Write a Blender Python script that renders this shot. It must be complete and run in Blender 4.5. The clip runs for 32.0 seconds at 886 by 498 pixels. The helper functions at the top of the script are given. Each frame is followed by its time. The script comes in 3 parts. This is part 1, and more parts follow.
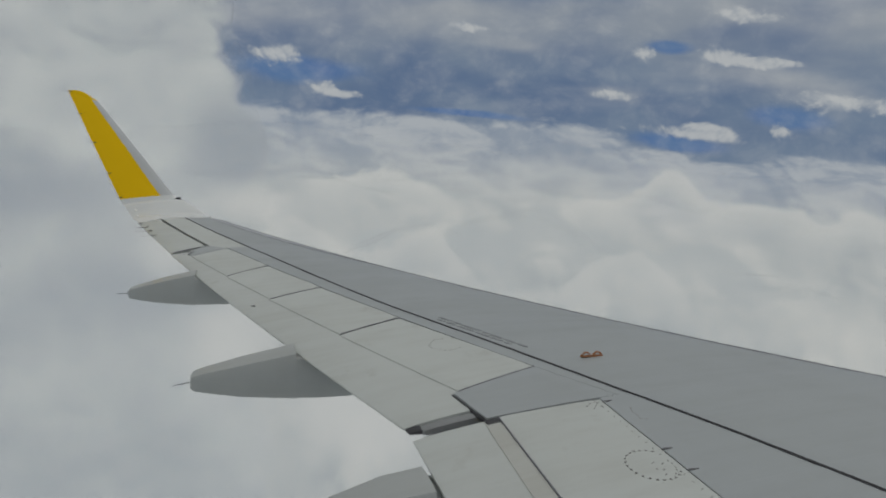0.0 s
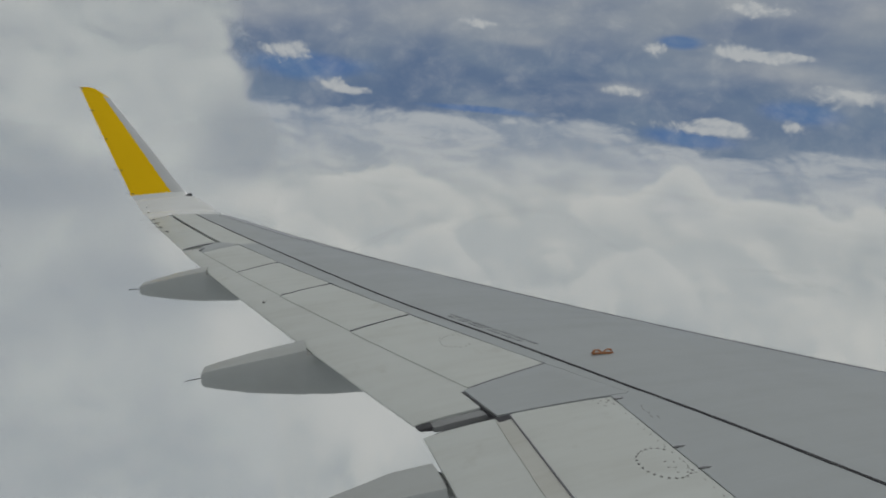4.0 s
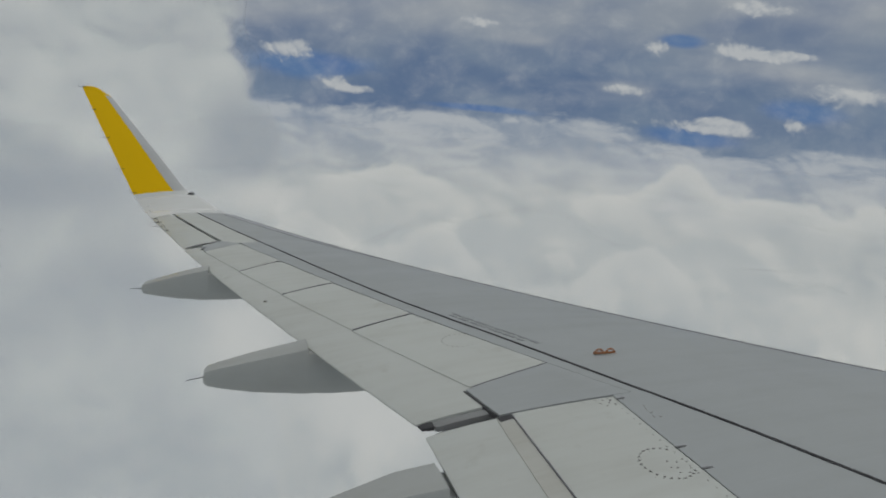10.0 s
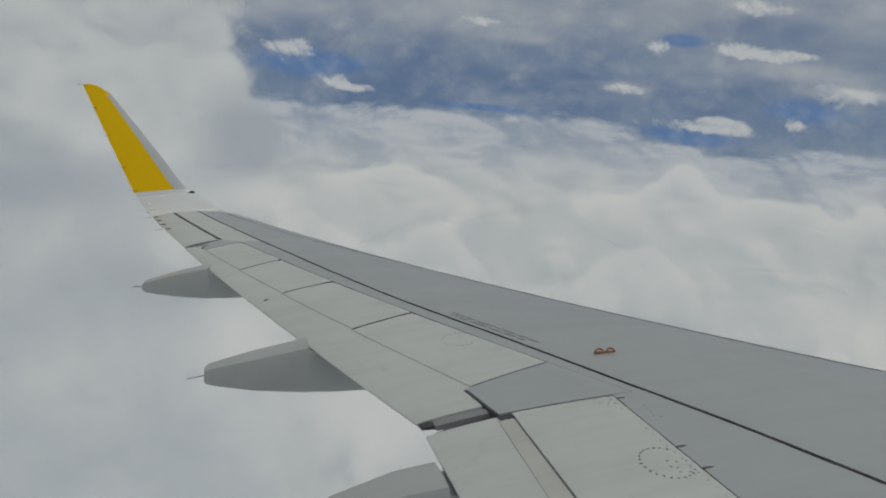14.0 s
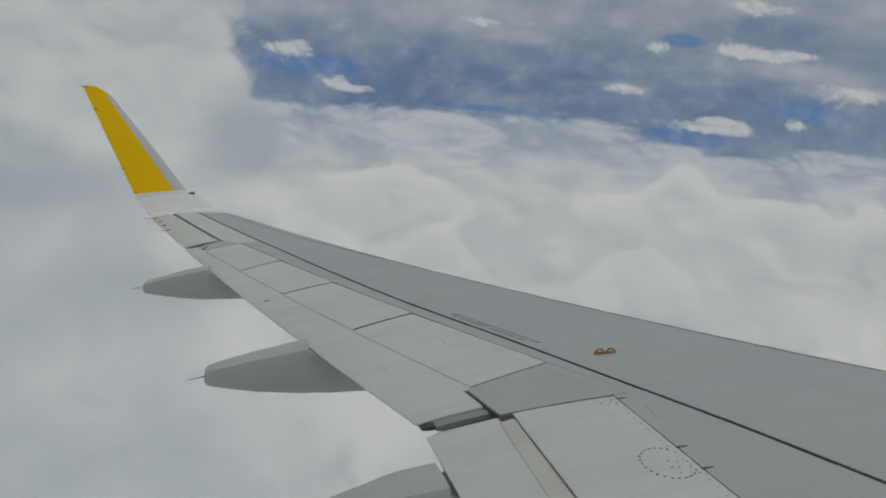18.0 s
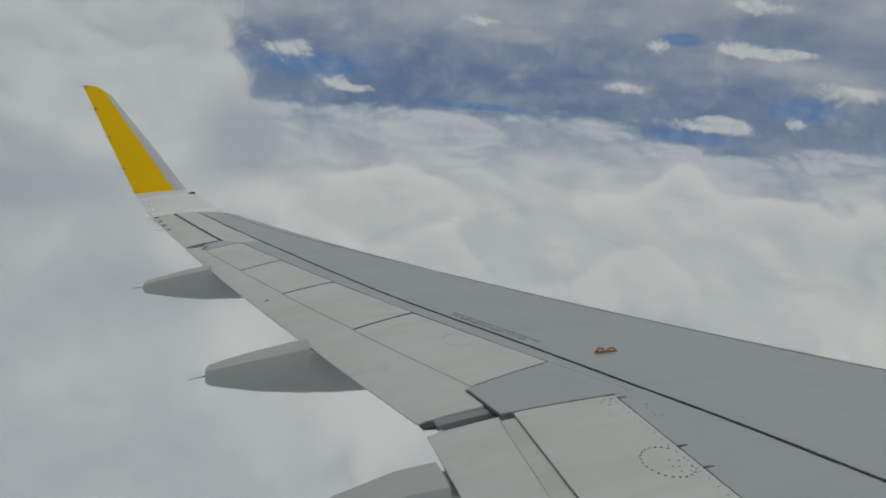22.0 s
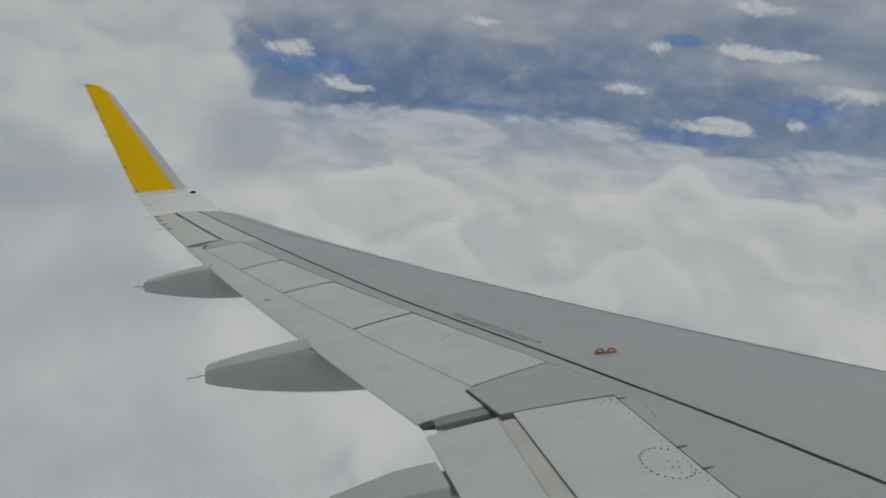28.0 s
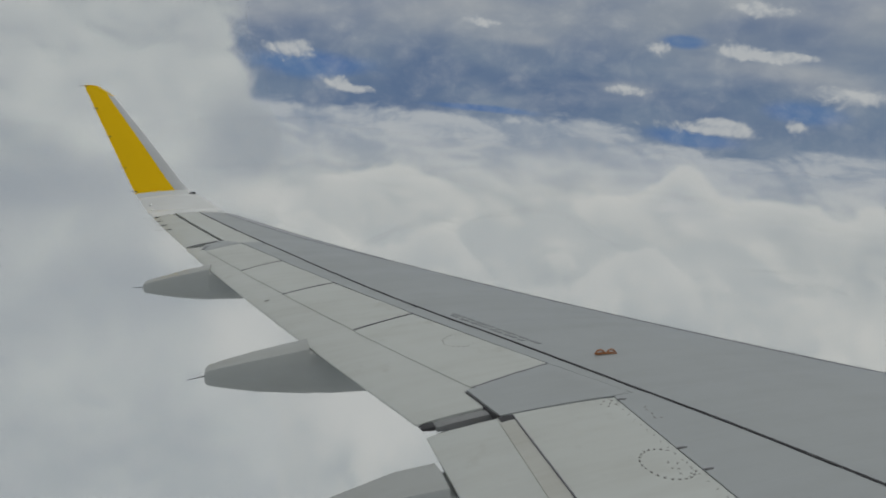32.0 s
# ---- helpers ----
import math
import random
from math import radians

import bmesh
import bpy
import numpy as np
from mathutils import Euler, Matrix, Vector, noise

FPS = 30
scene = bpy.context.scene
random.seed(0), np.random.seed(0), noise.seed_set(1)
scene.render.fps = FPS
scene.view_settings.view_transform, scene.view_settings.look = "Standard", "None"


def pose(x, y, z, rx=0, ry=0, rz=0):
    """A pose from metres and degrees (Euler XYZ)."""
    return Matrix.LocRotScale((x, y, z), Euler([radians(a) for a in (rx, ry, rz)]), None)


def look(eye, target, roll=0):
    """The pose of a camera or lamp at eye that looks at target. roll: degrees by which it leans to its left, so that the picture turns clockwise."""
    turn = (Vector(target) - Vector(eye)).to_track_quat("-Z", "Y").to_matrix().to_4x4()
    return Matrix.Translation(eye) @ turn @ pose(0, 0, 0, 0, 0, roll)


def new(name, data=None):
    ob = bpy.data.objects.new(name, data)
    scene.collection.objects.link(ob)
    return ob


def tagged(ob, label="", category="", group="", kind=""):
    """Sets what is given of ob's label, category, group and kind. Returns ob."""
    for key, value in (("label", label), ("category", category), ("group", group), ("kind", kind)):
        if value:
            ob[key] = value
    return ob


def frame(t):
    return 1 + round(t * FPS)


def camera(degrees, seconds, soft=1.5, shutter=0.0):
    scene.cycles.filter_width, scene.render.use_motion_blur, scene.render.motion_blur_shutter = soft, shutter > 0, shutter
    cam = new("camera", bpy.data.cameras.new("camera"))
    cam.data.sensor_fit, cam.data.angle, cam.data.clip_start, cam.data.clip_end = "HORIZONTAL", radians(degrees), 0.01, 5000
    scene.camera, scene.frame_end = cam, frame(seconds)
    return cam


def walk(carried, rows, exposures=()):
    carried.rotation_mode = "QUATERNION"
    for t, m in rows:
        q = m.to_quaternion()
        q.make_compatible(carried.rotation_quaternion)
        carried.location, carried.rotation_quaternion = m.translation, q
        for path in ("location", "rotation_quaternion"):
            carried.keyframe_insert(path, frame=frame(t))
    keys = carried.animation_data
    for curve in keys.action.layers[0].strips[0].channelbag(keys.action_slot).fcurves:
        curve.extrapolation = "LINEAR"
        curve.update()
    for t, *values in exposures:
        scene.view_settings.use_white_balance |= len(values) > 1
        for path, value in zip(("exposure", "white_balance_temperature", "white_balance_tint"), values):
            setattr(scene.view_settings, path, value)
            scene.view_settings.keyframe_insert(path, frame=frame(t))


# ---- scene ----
import itertools

# The place is seen in the frame of a banked airliner: the wing is modelled level and then rolled to its left.
BANK = pose(0, 0, 0, 0, -20.5, 0)
ROWS = [
    (0, -1.721, -7.172, 1.617, 74.09, -0.08, 0.60),
    (0.5, -1.727, -7.175, 1.621, 74.40, -0.57, 0.63),
    (1, -1.734, -7.176, 1.625, 74.98, -0.25, 0.80),
    (1.5, -1.733, -7.176, 1.625, 74.94, -0.30, 0.65),
    (2, -1.733, -7.176, 1.624, 74.91, -0.31, 0.60),
    (2.5, -1.733, -7.176, 1.624, 74.85, -0.34, 0.58),
    (3, -1.733, -7.176, 1.624, 74.82, -0.38, 0.56),
    (3.5, -1.733, -7.177, 1.623, 74.88, -0.39, 0.55),
    (5.5, -1.729, -7.171, 1.620, 74.74, -0.39, 0.60),
    (6, -1.729, -7.171, 1.620, 74.74, -0.43, 0.60),
    (6.5, -1.729, -7.171, 1.621, 74.78, -0.45, 0.65),
    (7, -1.729, -7.172, 1.621, 74.82, -0.43, 0.67),
    (7.5, -1.729, -7.172, 1.621, 74.83, -0.43, 0.70),
    (8, -1.730, -7.173, 1.622, 74.87, -0.47, 0.76),
    (8.5, -1.734, -7.176, 1.624, 74.95, -0.50, 0.73),
    (9, -1.737, -7.179, 1.626, 74.99, -0.50, 0.60),
    (10, -1.738, -7.180, 1.626, 74.98, -0.48, 0.51),
    (11, -1.738, -7.180, 1.626, 74.99, -0.52, 0.50),
    (12, -1.738, -7.180, 1.626, 75.03, -0.54, 0.41),
    (13, -1.738, -7.180, 1.626, 75.02, -0.56, 0.35),
    (14, -1.738, -7.180, 1.626, 75.02, -0.56, 0.39),
    (14.5, -1.738, -7.180, 1.626, 74.98, -0.55, 0.41),
    (16.5, -1.738, -7.180, 1.626, 75.06, -0.51, 0.45),
    (17, -1.738, -7.180, 1.626, 75.05, -0.52, 0.50),
    (18, -1.738, -7.180, 1.626, 75.04, -0.51, 0.50),
    (19, -1.738, -7.180, 1.626, 75.08, -0.56, 0.51),
    (20, -1.738, -7.180, 1.626, 75.09, -0.58, 0.51),
    (21, -1.738, -7.180, 1.626, 75.04, -0.56, 0.57),
    (22, -1.738, -7.180, 1.626, 75.07, -0.56, 0.59),
    (23, -1.738, -7.180, 1.626, 75.10, -0.58, 0.57),
    (24, -1.738, -7.180, 1.626, 75.07, -0.57, 0.54),
    (25, -1.738, -7.180, 1.626, 75.09, -0.55, 0.53),
    (25.5, -1.738, -7.180, 1.626, 75.06, -0.56, 0.54),
    (27.5, -1.738, -7.180, 1.626, 75.07, -0.58, 0.43),
    (28, -1.738, -7.180, 1.626, 75.10, -0.55, 0.36),
    (29, -1.738, -7.180, 1.626, 75.08, -0.55, 0.28),
    (30, -1.738, -7.180, 1.626, 75.03, -0.53, 0.29),
    (31, -1.738, -7.180, 1.626, 75.03, -0.50, 0.34),
    (32, -1.738, -7.180, 1.626, 75.09, -0.47, 0.33),
]
cam = camera(64.4, 32.0, soft=2.1)
walk(cam, [(t, BANK @ pose(x, y, z, 90 + pitch, roll, yaw)) for t, x, y, z, yaw, pitch, roll in ROWS],
     [(0, -0.05), (6, -0.05), (9.5, 0.0), (32, 0.0)])
EYE = BANK @ Vector((-1.738, -7.18, 1.626))

# ---- light ----
SUN_EL, SUN_AZ = 60.0, 40.0        # degrees; azimuth turns left from the flight direction
sun_dir = Vector((-math.sin(radians(SUN_AZ)) * math.cos(radians(SUN_EL)),
                  math.cos(radians(SUN_AZ)) * math.cos(radians(SUN_EL)), math.sin(radians(SUN_EL))))
sun = new("sun", bpy.data.lights.new("sun", "SUN"))
sun.data.energy, sun.data.angle, sun.data.color = 0.55, radians(25), (1.0, 0.98, 0.92)
sun.matrix_world = look(sun_dir * 100, (0, 0, 0))


class Net:
    """Small helper that writes node trees."""

    def __init__(self, tree):
        self.tree = tree
        tree.nodes.clear()

    def node(self, kind, *values):
        n = self.tree.nodes.new(kind)
        for i, v in enumerate(values):
            self.feed(n.inputs[i], v)
        return n

    def feed(self, socket, v):
        if v is None:
            return
        if isinstance(v, bpy.types.NodeSocket):
            self.tree.links.new(v, socket)
        elif isinstance(v, tuple) and len(v) == 3 and socket.type == "RGBA":
            socket.default_value = (*v, 1)
        else:
            socket.default_value = v

    def math(self, op, a, b=None, c=None):
        n = self.tree.nodes.new("ShaderNodeMath")
        n.operation = op
        for s, v in zip(n.inputs, (a, b, c)):
            self.feed(s, v)
        return n.outputs[0]

    def vec(self, op, a, b=None):
        n = self.tree.nodes.new("ShaderNodeVectorMath")
        n.operation = op
        self.feed(n.inputs[0], a)
        self.feed(n.inputs[1], b)
        return n.outputs[0]

    def noise(self, at, scale, detail=4.0, rough=0.5, warp=0.0):
        n = self.tree.nodes.new("ShaderNodeTexNoise")
        for key, v in (("Vector", at), ("Scale", scale), ("Detail", detail), ("Roughness", rough), ("Distortion", warp)):
            self.feed(n.inputs[key], v)
        return n.outputs[0]

    def billow(self, at, scale, detail=3.0, rough=0.5):
        """Rounded lobes that carry smaller lobes, high in their middles."""
        n = self.tree.nodes.new("ShaderNodeTexVoronoi")
        n.feature, n.normalize = "SMOOTH_F1", True
        for key, v in (("Vector", at), ("Scale", scale), ("Detail", detail), ("Roughness", rough), ("Smoothness", 0.6)):
            self.feed(n.inputs[key], v)
        return self.math("SUBTRACT", 1.0, n.outputs["Distance"])

    def span(self, v, a, b, c=0.0, d=1.0):
        n = self.tree.nodes.new("ShaderNodeMapRange")
        n.interpolation_type = "SMOOTHSTEP"
        for s, x in zip(n.inputs, (v, a, b, c, d)):
            self.feed(s, x)
        return n.outputs[0]

    def mix(self, f, a, b):
        n = self.tree.nodes.new("ShaderNodeMix")
        n.data_type = "RGBA"
        self.feed(n.inputs[0], f)
        self.feed(n.inputs[6], a)
        self.feed(n.inputs[7], b)
        return n.outputs[2]

    def xyz(self, x, y, z):
        return self.node("ShaderNodeCombineXYZ", x, y, z).outputs[0]

    def split(self, v):
        return self.node("ShaderNodeSeparateXYZ", v).outputs


def srgb(r, g, b):
    return tuple(((c / 255 + 0.055) / 1.055) ** 2.4 for c in (r, g, b))


# World: clear sky behind broken grey cloud layers, given by direction. The clouds' light and shade are painted into
# their colours.
world = bpy.data.worlds.new("world")
scene.world = world
world.use_nodes = True
N = Net(world.node_tree)
here = N.tree.nodes.new("ShaderNodeTexCoord").outputs["Generated"]
sky = N.tree.nodes.new("ShaderNodeTexSky")
sky.sky_type, sky.sun_disc = "NISHITA", False
sky.sun_elevation, sky.sun_rotation, sky.altitude = radians(SUN_EL), radians(-SUN_AZ), 6000
turned = N.node("ShaderNodeVectorRotate", here)
turned.rotation_type = "Z_AXIS"
turned.inputs["Angle"].default_value = radians(-74)
dx, dy, dz = N.split(turned.outputs[0])
az = N.math("MULTIPLY", N.math("ARCTAN2", dx, dy), 57.2958)     # degrees right of the view
el = N.math("MULTIPLY", N.math("ARCSINE", dz), 57.2958)
level = N.math("SUBTRACT", el, N.math("MULTIPLY", az, 0.083))     # layers rise a little towards the nose
flat = N.xyz(N.math("MULTIPLY", az, 0.08), N.math("MULTIPLY", level, 0.20), 0.0)
even = N.xyz(N.math("MULTIPLY", az, 0.11), N.math("MULTIPLY", el, 0.14), 7.0)
warped = N.vec("ADD", even, N.xyz(N.math("MULTIPLY", N.noise(even, 1.6, 3, 0.5), 0.42), N.math("MULTIPLY", N.noise(N.vec("ADD", even, (5.0, 3.0, 1.0)), 1.6, 3, 0.5), 0.36), 0.0))
lobes = N.billow(warped, 3.2, 4, 0.6)
lobes_up = N.billow(N.vec("ADD", warped, (0.035, 0.085, 0.0)), 3.2, 4, 0.6)
small_lobes = N.billow(warped, 8.5, 3, 0.55)
small_up = N.billow(N.vec("ADD", warped, (0.012, 0.036, 0.0)), 8.5, 3, 0.55)
broad = N.noise(flat, 1.1, 4, 0.45, 0.1)
fine = N.noise(flat, 2.6, 5, 0.47, 0.1)
streak = N.noise(N.xyz(N.math("MULTIPLY", az, 0.05), N.math("MULTIPLY", level, 0.42), 3.0), 0.9, 5, 0.5, 0.15)


def spot(a, e, wa, we):
    """A soft blob in the sky, 1 in its middle."""
    u = N.math("DIVIDE", N.math("SUBTRACT", az, a), wa)
    v = N.math("DIVIDE", N.math("SUBTRACT", el, e), we)
    r = N.math("ADD", N.math("MULTIPLY", u, u), N.math("MULTIPLY", v, v))
    return N.math("POWER", 2.718, N.math("MULTIPLY", r, -1.0))


def total(*terms):
    s = terms[0]
    for t in terms[1:]:
        s = N.math("ADD", s, t)
    return s


def rough_edge(field, amount, low, high, grain=None):
    """The field with cloud-like frayed borders."""
    return N.span(N.math("ADD", field, N.math("MULTIPLY", N.math("SUBTRACT", grain or fine, 0.5), amount)), low, high)


low_blue = N.mix(N.span(broad, 0.35, 0.65), srgb(88, 108, 137), srgb(107, 124, 145))
high_grey = N.mix(N.span(broad, 0.35, 0.65), srgb(104, 119, 142), srgb(132, 141, 152))
col = N.mix(N.span(N.math("ADD", level, N.math("MULTIPLY", N.math("SUBTRACT", streak, 0.5), 6.0)), -7.5, -0.5), low_blue, high_grey)
veil = N.math("MULTIPLY", N.span(N.math("ADD", streak, N.math("MULTIPLY", N.math("SUBTRACT", fine, 0.5), 0.5)), 0.48, 0.80), 0.32)
col = N.mix(veil, col, srgb(146, 154, 164))
gap = rough_edge(total(spot(-11.5, -6.3, 5.5, 1.2), spot(16.6, -2.2, 1.9, 0.6), spot(25.6, -6.2, 3.4, 0.9), spot(18.5, -9.1, 4.5, 0.8), spot(2, -8.7, 5, 0.35)), 0.8, 0.25, 0.90)
col = N.mix(N.math("MULTIPLY", gap, 0.9), col, N.mix(N.span(fine, 0.3, 0.7), srgb(62, 98, 150), srgb(86, 115, 153)))
soft = rough_edge(total(spot(-2, -1.6, 12, 2.0), spot(28.5, 0.8, 4.5, 2.0), spot(21, 0.7, 3.0, 0.9), spot(28.5, -4.4, 5.0, 0.8), spot(13.2, -6.0, 2.4, 0.6), spot(4.9, -3.1, 2.2, 0.5), spot(-16, -2.4, 4.0, 1.4), spot(23, -3.4, 6, 0.7)), 0.8, 0.05, 1.3, N.math("ADD", N.math("MULTIPLY", fine, 0.5), N.math("MULTIPLY", streak, 0.5)))
col = N.mix(N.math("MULTIPLY", soft, 0.7), col, N.mix(N.span(fine, 0.30, 0.75), srgb(142, 149, 158), srgb(162, 166, 169)))


def ridge(under, base, humps, top, foot, depth, strength, knobs, rise, grain, crisp):
    """A row of cumulus heads with painted shading: bright along its knobbly crest, greyer down its flank, melting away
    below. humps: azimuth, half width, height.
    """
    near = [spot(a, 0, w, 1000.0) for a, w, h in humps]
    line = total(base, *[N.math("MULTIPLY", k, h) for k, (a, w, h) in zip(near, humps)])
    down = total(N.math("SUBTRACT", line, el), N.math("MULTIPLY", N.math("SUBTRACT", knobs, 0.68), rise), N.math("MULTIPLY", N.math("SUBTRACT", grain, 0.5), rise * 0.6))
    mask = N.math("MULTIPLY", N.span(down, -crisp, crisp * 1.6), N.span(down, depth, depth * 0.25))
    mask = N.math("MULTIPLY", mask, N.span(total(*near), 0.08, 0.5))
    return N.mix(N.math("MULTIPLY", mask, strength), under, N.mix(N.span(down, 0.0, depth * 0.8), top, foot))


# far heaps over the blue distance, lit tops and shaded sides mixed by colour
heaps = total(spot(20.4, -2.5, 2.0, 0.75), spot(22.4, -2.7, 2.0, 0.40), spot(14.9, -2.8, 0.9, 0.6), spot(24.6, -2.4, 1.6, 0.3), spot(-9.6, -7.6, 1.3, 0.6), spot(-8.0, -8.0, 1.6, 0.3), spot(-13.4, -5.2, 2.2, 0.7),
              spot(19.4, -8.2, 4.6, 0.55), spot(20.6, -7.6, 1.6, 0.4), spot(25.4, -7.2, 0.7, 0.5), spot(13.2, -6.1, 1.7, 0.5), spot(29.6, -4.6, 3.6, 0.7), spot(21.5, 0.6, 2.6, 0.7), spot(1.2, -2.2, 1.6, 0.5))
heap = N.math("MULTIPLY", N.span(total(heaps, N.math("MULTIPLY", N.math("SUBTRACT", small_lobes, 0.70), 1.9), N.math("MULTIPLY", N.math("SUBTRACT", fine, 0.5), 1.2)), 0.36, 0.95), 0.85)
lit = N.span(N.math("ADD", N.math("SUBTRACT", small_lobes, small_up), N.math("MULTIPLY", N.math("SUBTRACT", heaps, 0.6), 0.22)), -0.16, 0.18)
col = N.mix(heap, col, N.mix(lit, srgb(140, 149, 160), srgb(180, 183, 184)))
# wide deck of cloud heads below, whose heads look larger towards the aircraft; head_light paints their lit and shaded
# sides
low = N.math("MAXIMUM", N.math("MULTIPLY", el, -1.0), 4.0)
plan = N.xyz(N.math("MULTIPLY", az, 0.11), N.math("MULTIPLY", N.math("LOGARITHM", low, 2.718), 2.5), 2.0)
plan = N.vec("ADD", plan, N.xyz(N.math("MULTIPLY", N.noise(plan, 1.6, 3, 0.5), 0.44), N.math("MULTIPLY", N.noise(N.vec("ADD", plan, (5.0, 3.0, 1.0)), 1.6, 3, 0.5), 0.44), 0.0))
heads = N.billow(plan, 2.6, 4, 0.6)
heads_up = N.billow(N.vec("ADD", plan, (0.03, -0.10, 0.0)), 2.6, 4, 0.6)
field = N.noise(plan, 0.6, 4, 0.5, 0.2)
bits = N.noise(plan, 2.4, 5, 0.55, 0.1)
brink = total(-9.25, N.math("MULTIPLY", spot(19, 0, 7, 1000.0), -0.9), N.math("MULTIPLY", spot(11.5, 0, 3.5, 1000.0), 0.75), N.math("MULTIPLY", spot(32, 0, 6, 1000.0), 1.2))
below = N.math("SUBTRACT", brink, el)
deck = N.span(total(below, N.math("MULTIPLY", N.math("SUBTRACT", heads, 0.66), 2.2), N.math("MULTIPLY", N.math("SUBTRACT", bits, 0.5), 1.6)), -0.25, 0.55)
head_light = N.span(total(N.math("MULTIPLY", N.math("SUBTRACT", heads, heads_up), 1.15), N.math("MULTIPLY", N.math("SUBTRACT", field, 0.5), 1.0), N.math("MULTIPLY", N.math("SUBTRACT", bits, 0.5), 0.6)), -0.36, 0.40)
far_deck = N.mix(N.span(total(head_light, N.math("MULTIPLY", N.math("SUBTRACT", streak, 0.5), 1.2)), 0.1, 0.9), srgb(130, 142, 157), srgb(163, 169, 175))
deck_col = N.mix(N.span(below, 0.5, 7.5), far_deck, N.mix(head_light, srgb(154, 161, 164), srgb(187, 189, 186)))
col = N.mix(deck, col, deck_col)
LIT_HEAD, SHADED_FLANK = srgb(189, 191, 188), srgb(166, 171, 173)
col = ridge(col, -15.6, [(18.6, 3.0, 4.2), (26, 4, 3.4), (12.5, 2.0, 1.0), (-5, 5, 2.0), (33, 3, 3.5)], LIT_HEAD, srgb(168, 173, 174), 4.0, 0.75, heads, 4.6, bits, 0.25)
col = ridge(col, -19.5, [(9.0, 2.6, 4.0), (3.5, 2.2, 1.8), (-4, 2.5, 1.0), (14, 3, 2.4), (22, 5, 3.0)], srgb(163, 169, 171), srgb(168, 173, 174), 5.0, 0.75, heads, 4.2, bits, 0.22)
col = ridge(col, -22.5, [(-1, 4, 4.2), (-12, 4, 5.0), (17, 5, 4.6)], LIT_HEAD, SHADED_FLANK, 4.5, 0.5, heads, 4.4, bits, 0.3)
# towering heap beside the wing tip, with relief shading and a grey shadowed part painted in
mass = N.noise(even, 0.55, 4, 0.5, 0.2)
mild = N.noise(even, 1.8, 5, 0.55, 0.1)
side = N.math("ADD", N.math("MULTIPLY", N.math("SUBTRACT", -17.2, az), 0.22), N.math("ADD", N.math("MULTIPLY", spot(-14, -12.5, 8, 3.2), 0.75), N.math("MULTIPLY", N.span(el, -15.0, -21.0), 0.5)))
lumpy = total(N.math("MULTIPLY", N.math("SUBTRACT", lobes, 0.66), 1.5), N.math("MULTIPLY", N.math("SUBTRACT", mass, 0.5), 0.9), N.math("MULTIPLY", N.math("SUBTRACT", mild, 0.5), 0.5))
wall = N.span(N.math("ADD", side, lumpy), -0.14, 0.30)
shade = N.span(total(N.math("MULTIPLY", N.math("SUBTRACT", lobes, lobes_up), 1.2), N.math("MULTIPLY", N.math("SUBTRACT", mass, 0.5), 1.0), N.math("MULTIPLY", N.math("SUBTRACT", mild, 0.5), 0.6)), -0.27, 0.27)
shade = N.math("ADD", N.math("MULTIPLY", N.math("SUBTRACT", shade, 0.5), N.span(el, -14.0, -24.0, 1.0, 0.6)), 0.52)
wall_shading = rough_edge(total(N.math("MULTIPLY", spot(-15.2, -12.4, 3.8, 2.6), 0.9), N.math("MULTIPLY", spot(-31, -15.5, 7, 2.0), 0.5), N.math("MULTIPLY", spot(-26, -23, 9, 3), 0.3)), 1.6, 0.0, 0.9, lobes)
col = N.mix(wall, col, N.mix(N.math("MULTIPLY", wall_shading, 0.85), N.mix(shade, srgb(149, 157, 161), srgb(186, 190, 188)), srgb(141, 149, 157)))
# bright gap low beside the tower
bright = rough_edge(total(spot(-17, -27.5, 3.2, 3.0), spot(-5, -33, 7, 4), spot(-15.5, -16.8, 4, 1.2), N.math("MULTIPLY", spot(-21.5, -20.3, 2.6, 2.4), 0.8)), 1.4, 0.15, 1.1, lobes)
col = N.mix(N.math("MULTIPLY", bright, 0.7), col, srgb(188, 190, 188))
# high stratus above the horizon, cloud tops below it
over = N.mix(N.span(streak, 0.35, 0.65), srgb(160, 163, 165), srgb(182, 184, 181))
col = N.mix(N.span(el, 1.0, 7.0), col, over)
col = N.mix(N.span(el, 12.0, 40.0, 0.0, 0.02), col, sky.outputs[0])
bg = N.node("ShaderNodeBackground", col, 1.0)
N.tree.links.new(bg.outputs[0], N.tree.nodes.new("ShaderNodeOutputWorld").inputs[0])


# ---- materials ----
def material(name):
    m = bpy.data.materials.new(name)
    m.use_nodes = True
    net = Net(m.node_tree)
    bsdf = net.tree.nodes.new("ShaderNodeBsdfPrincipled")
    net.tree.links.new(bsdf.outputs[0], net.tree.nodes.new("ShaderNodeOutputMaterial").inputs[0])
    return m, net, bsdf


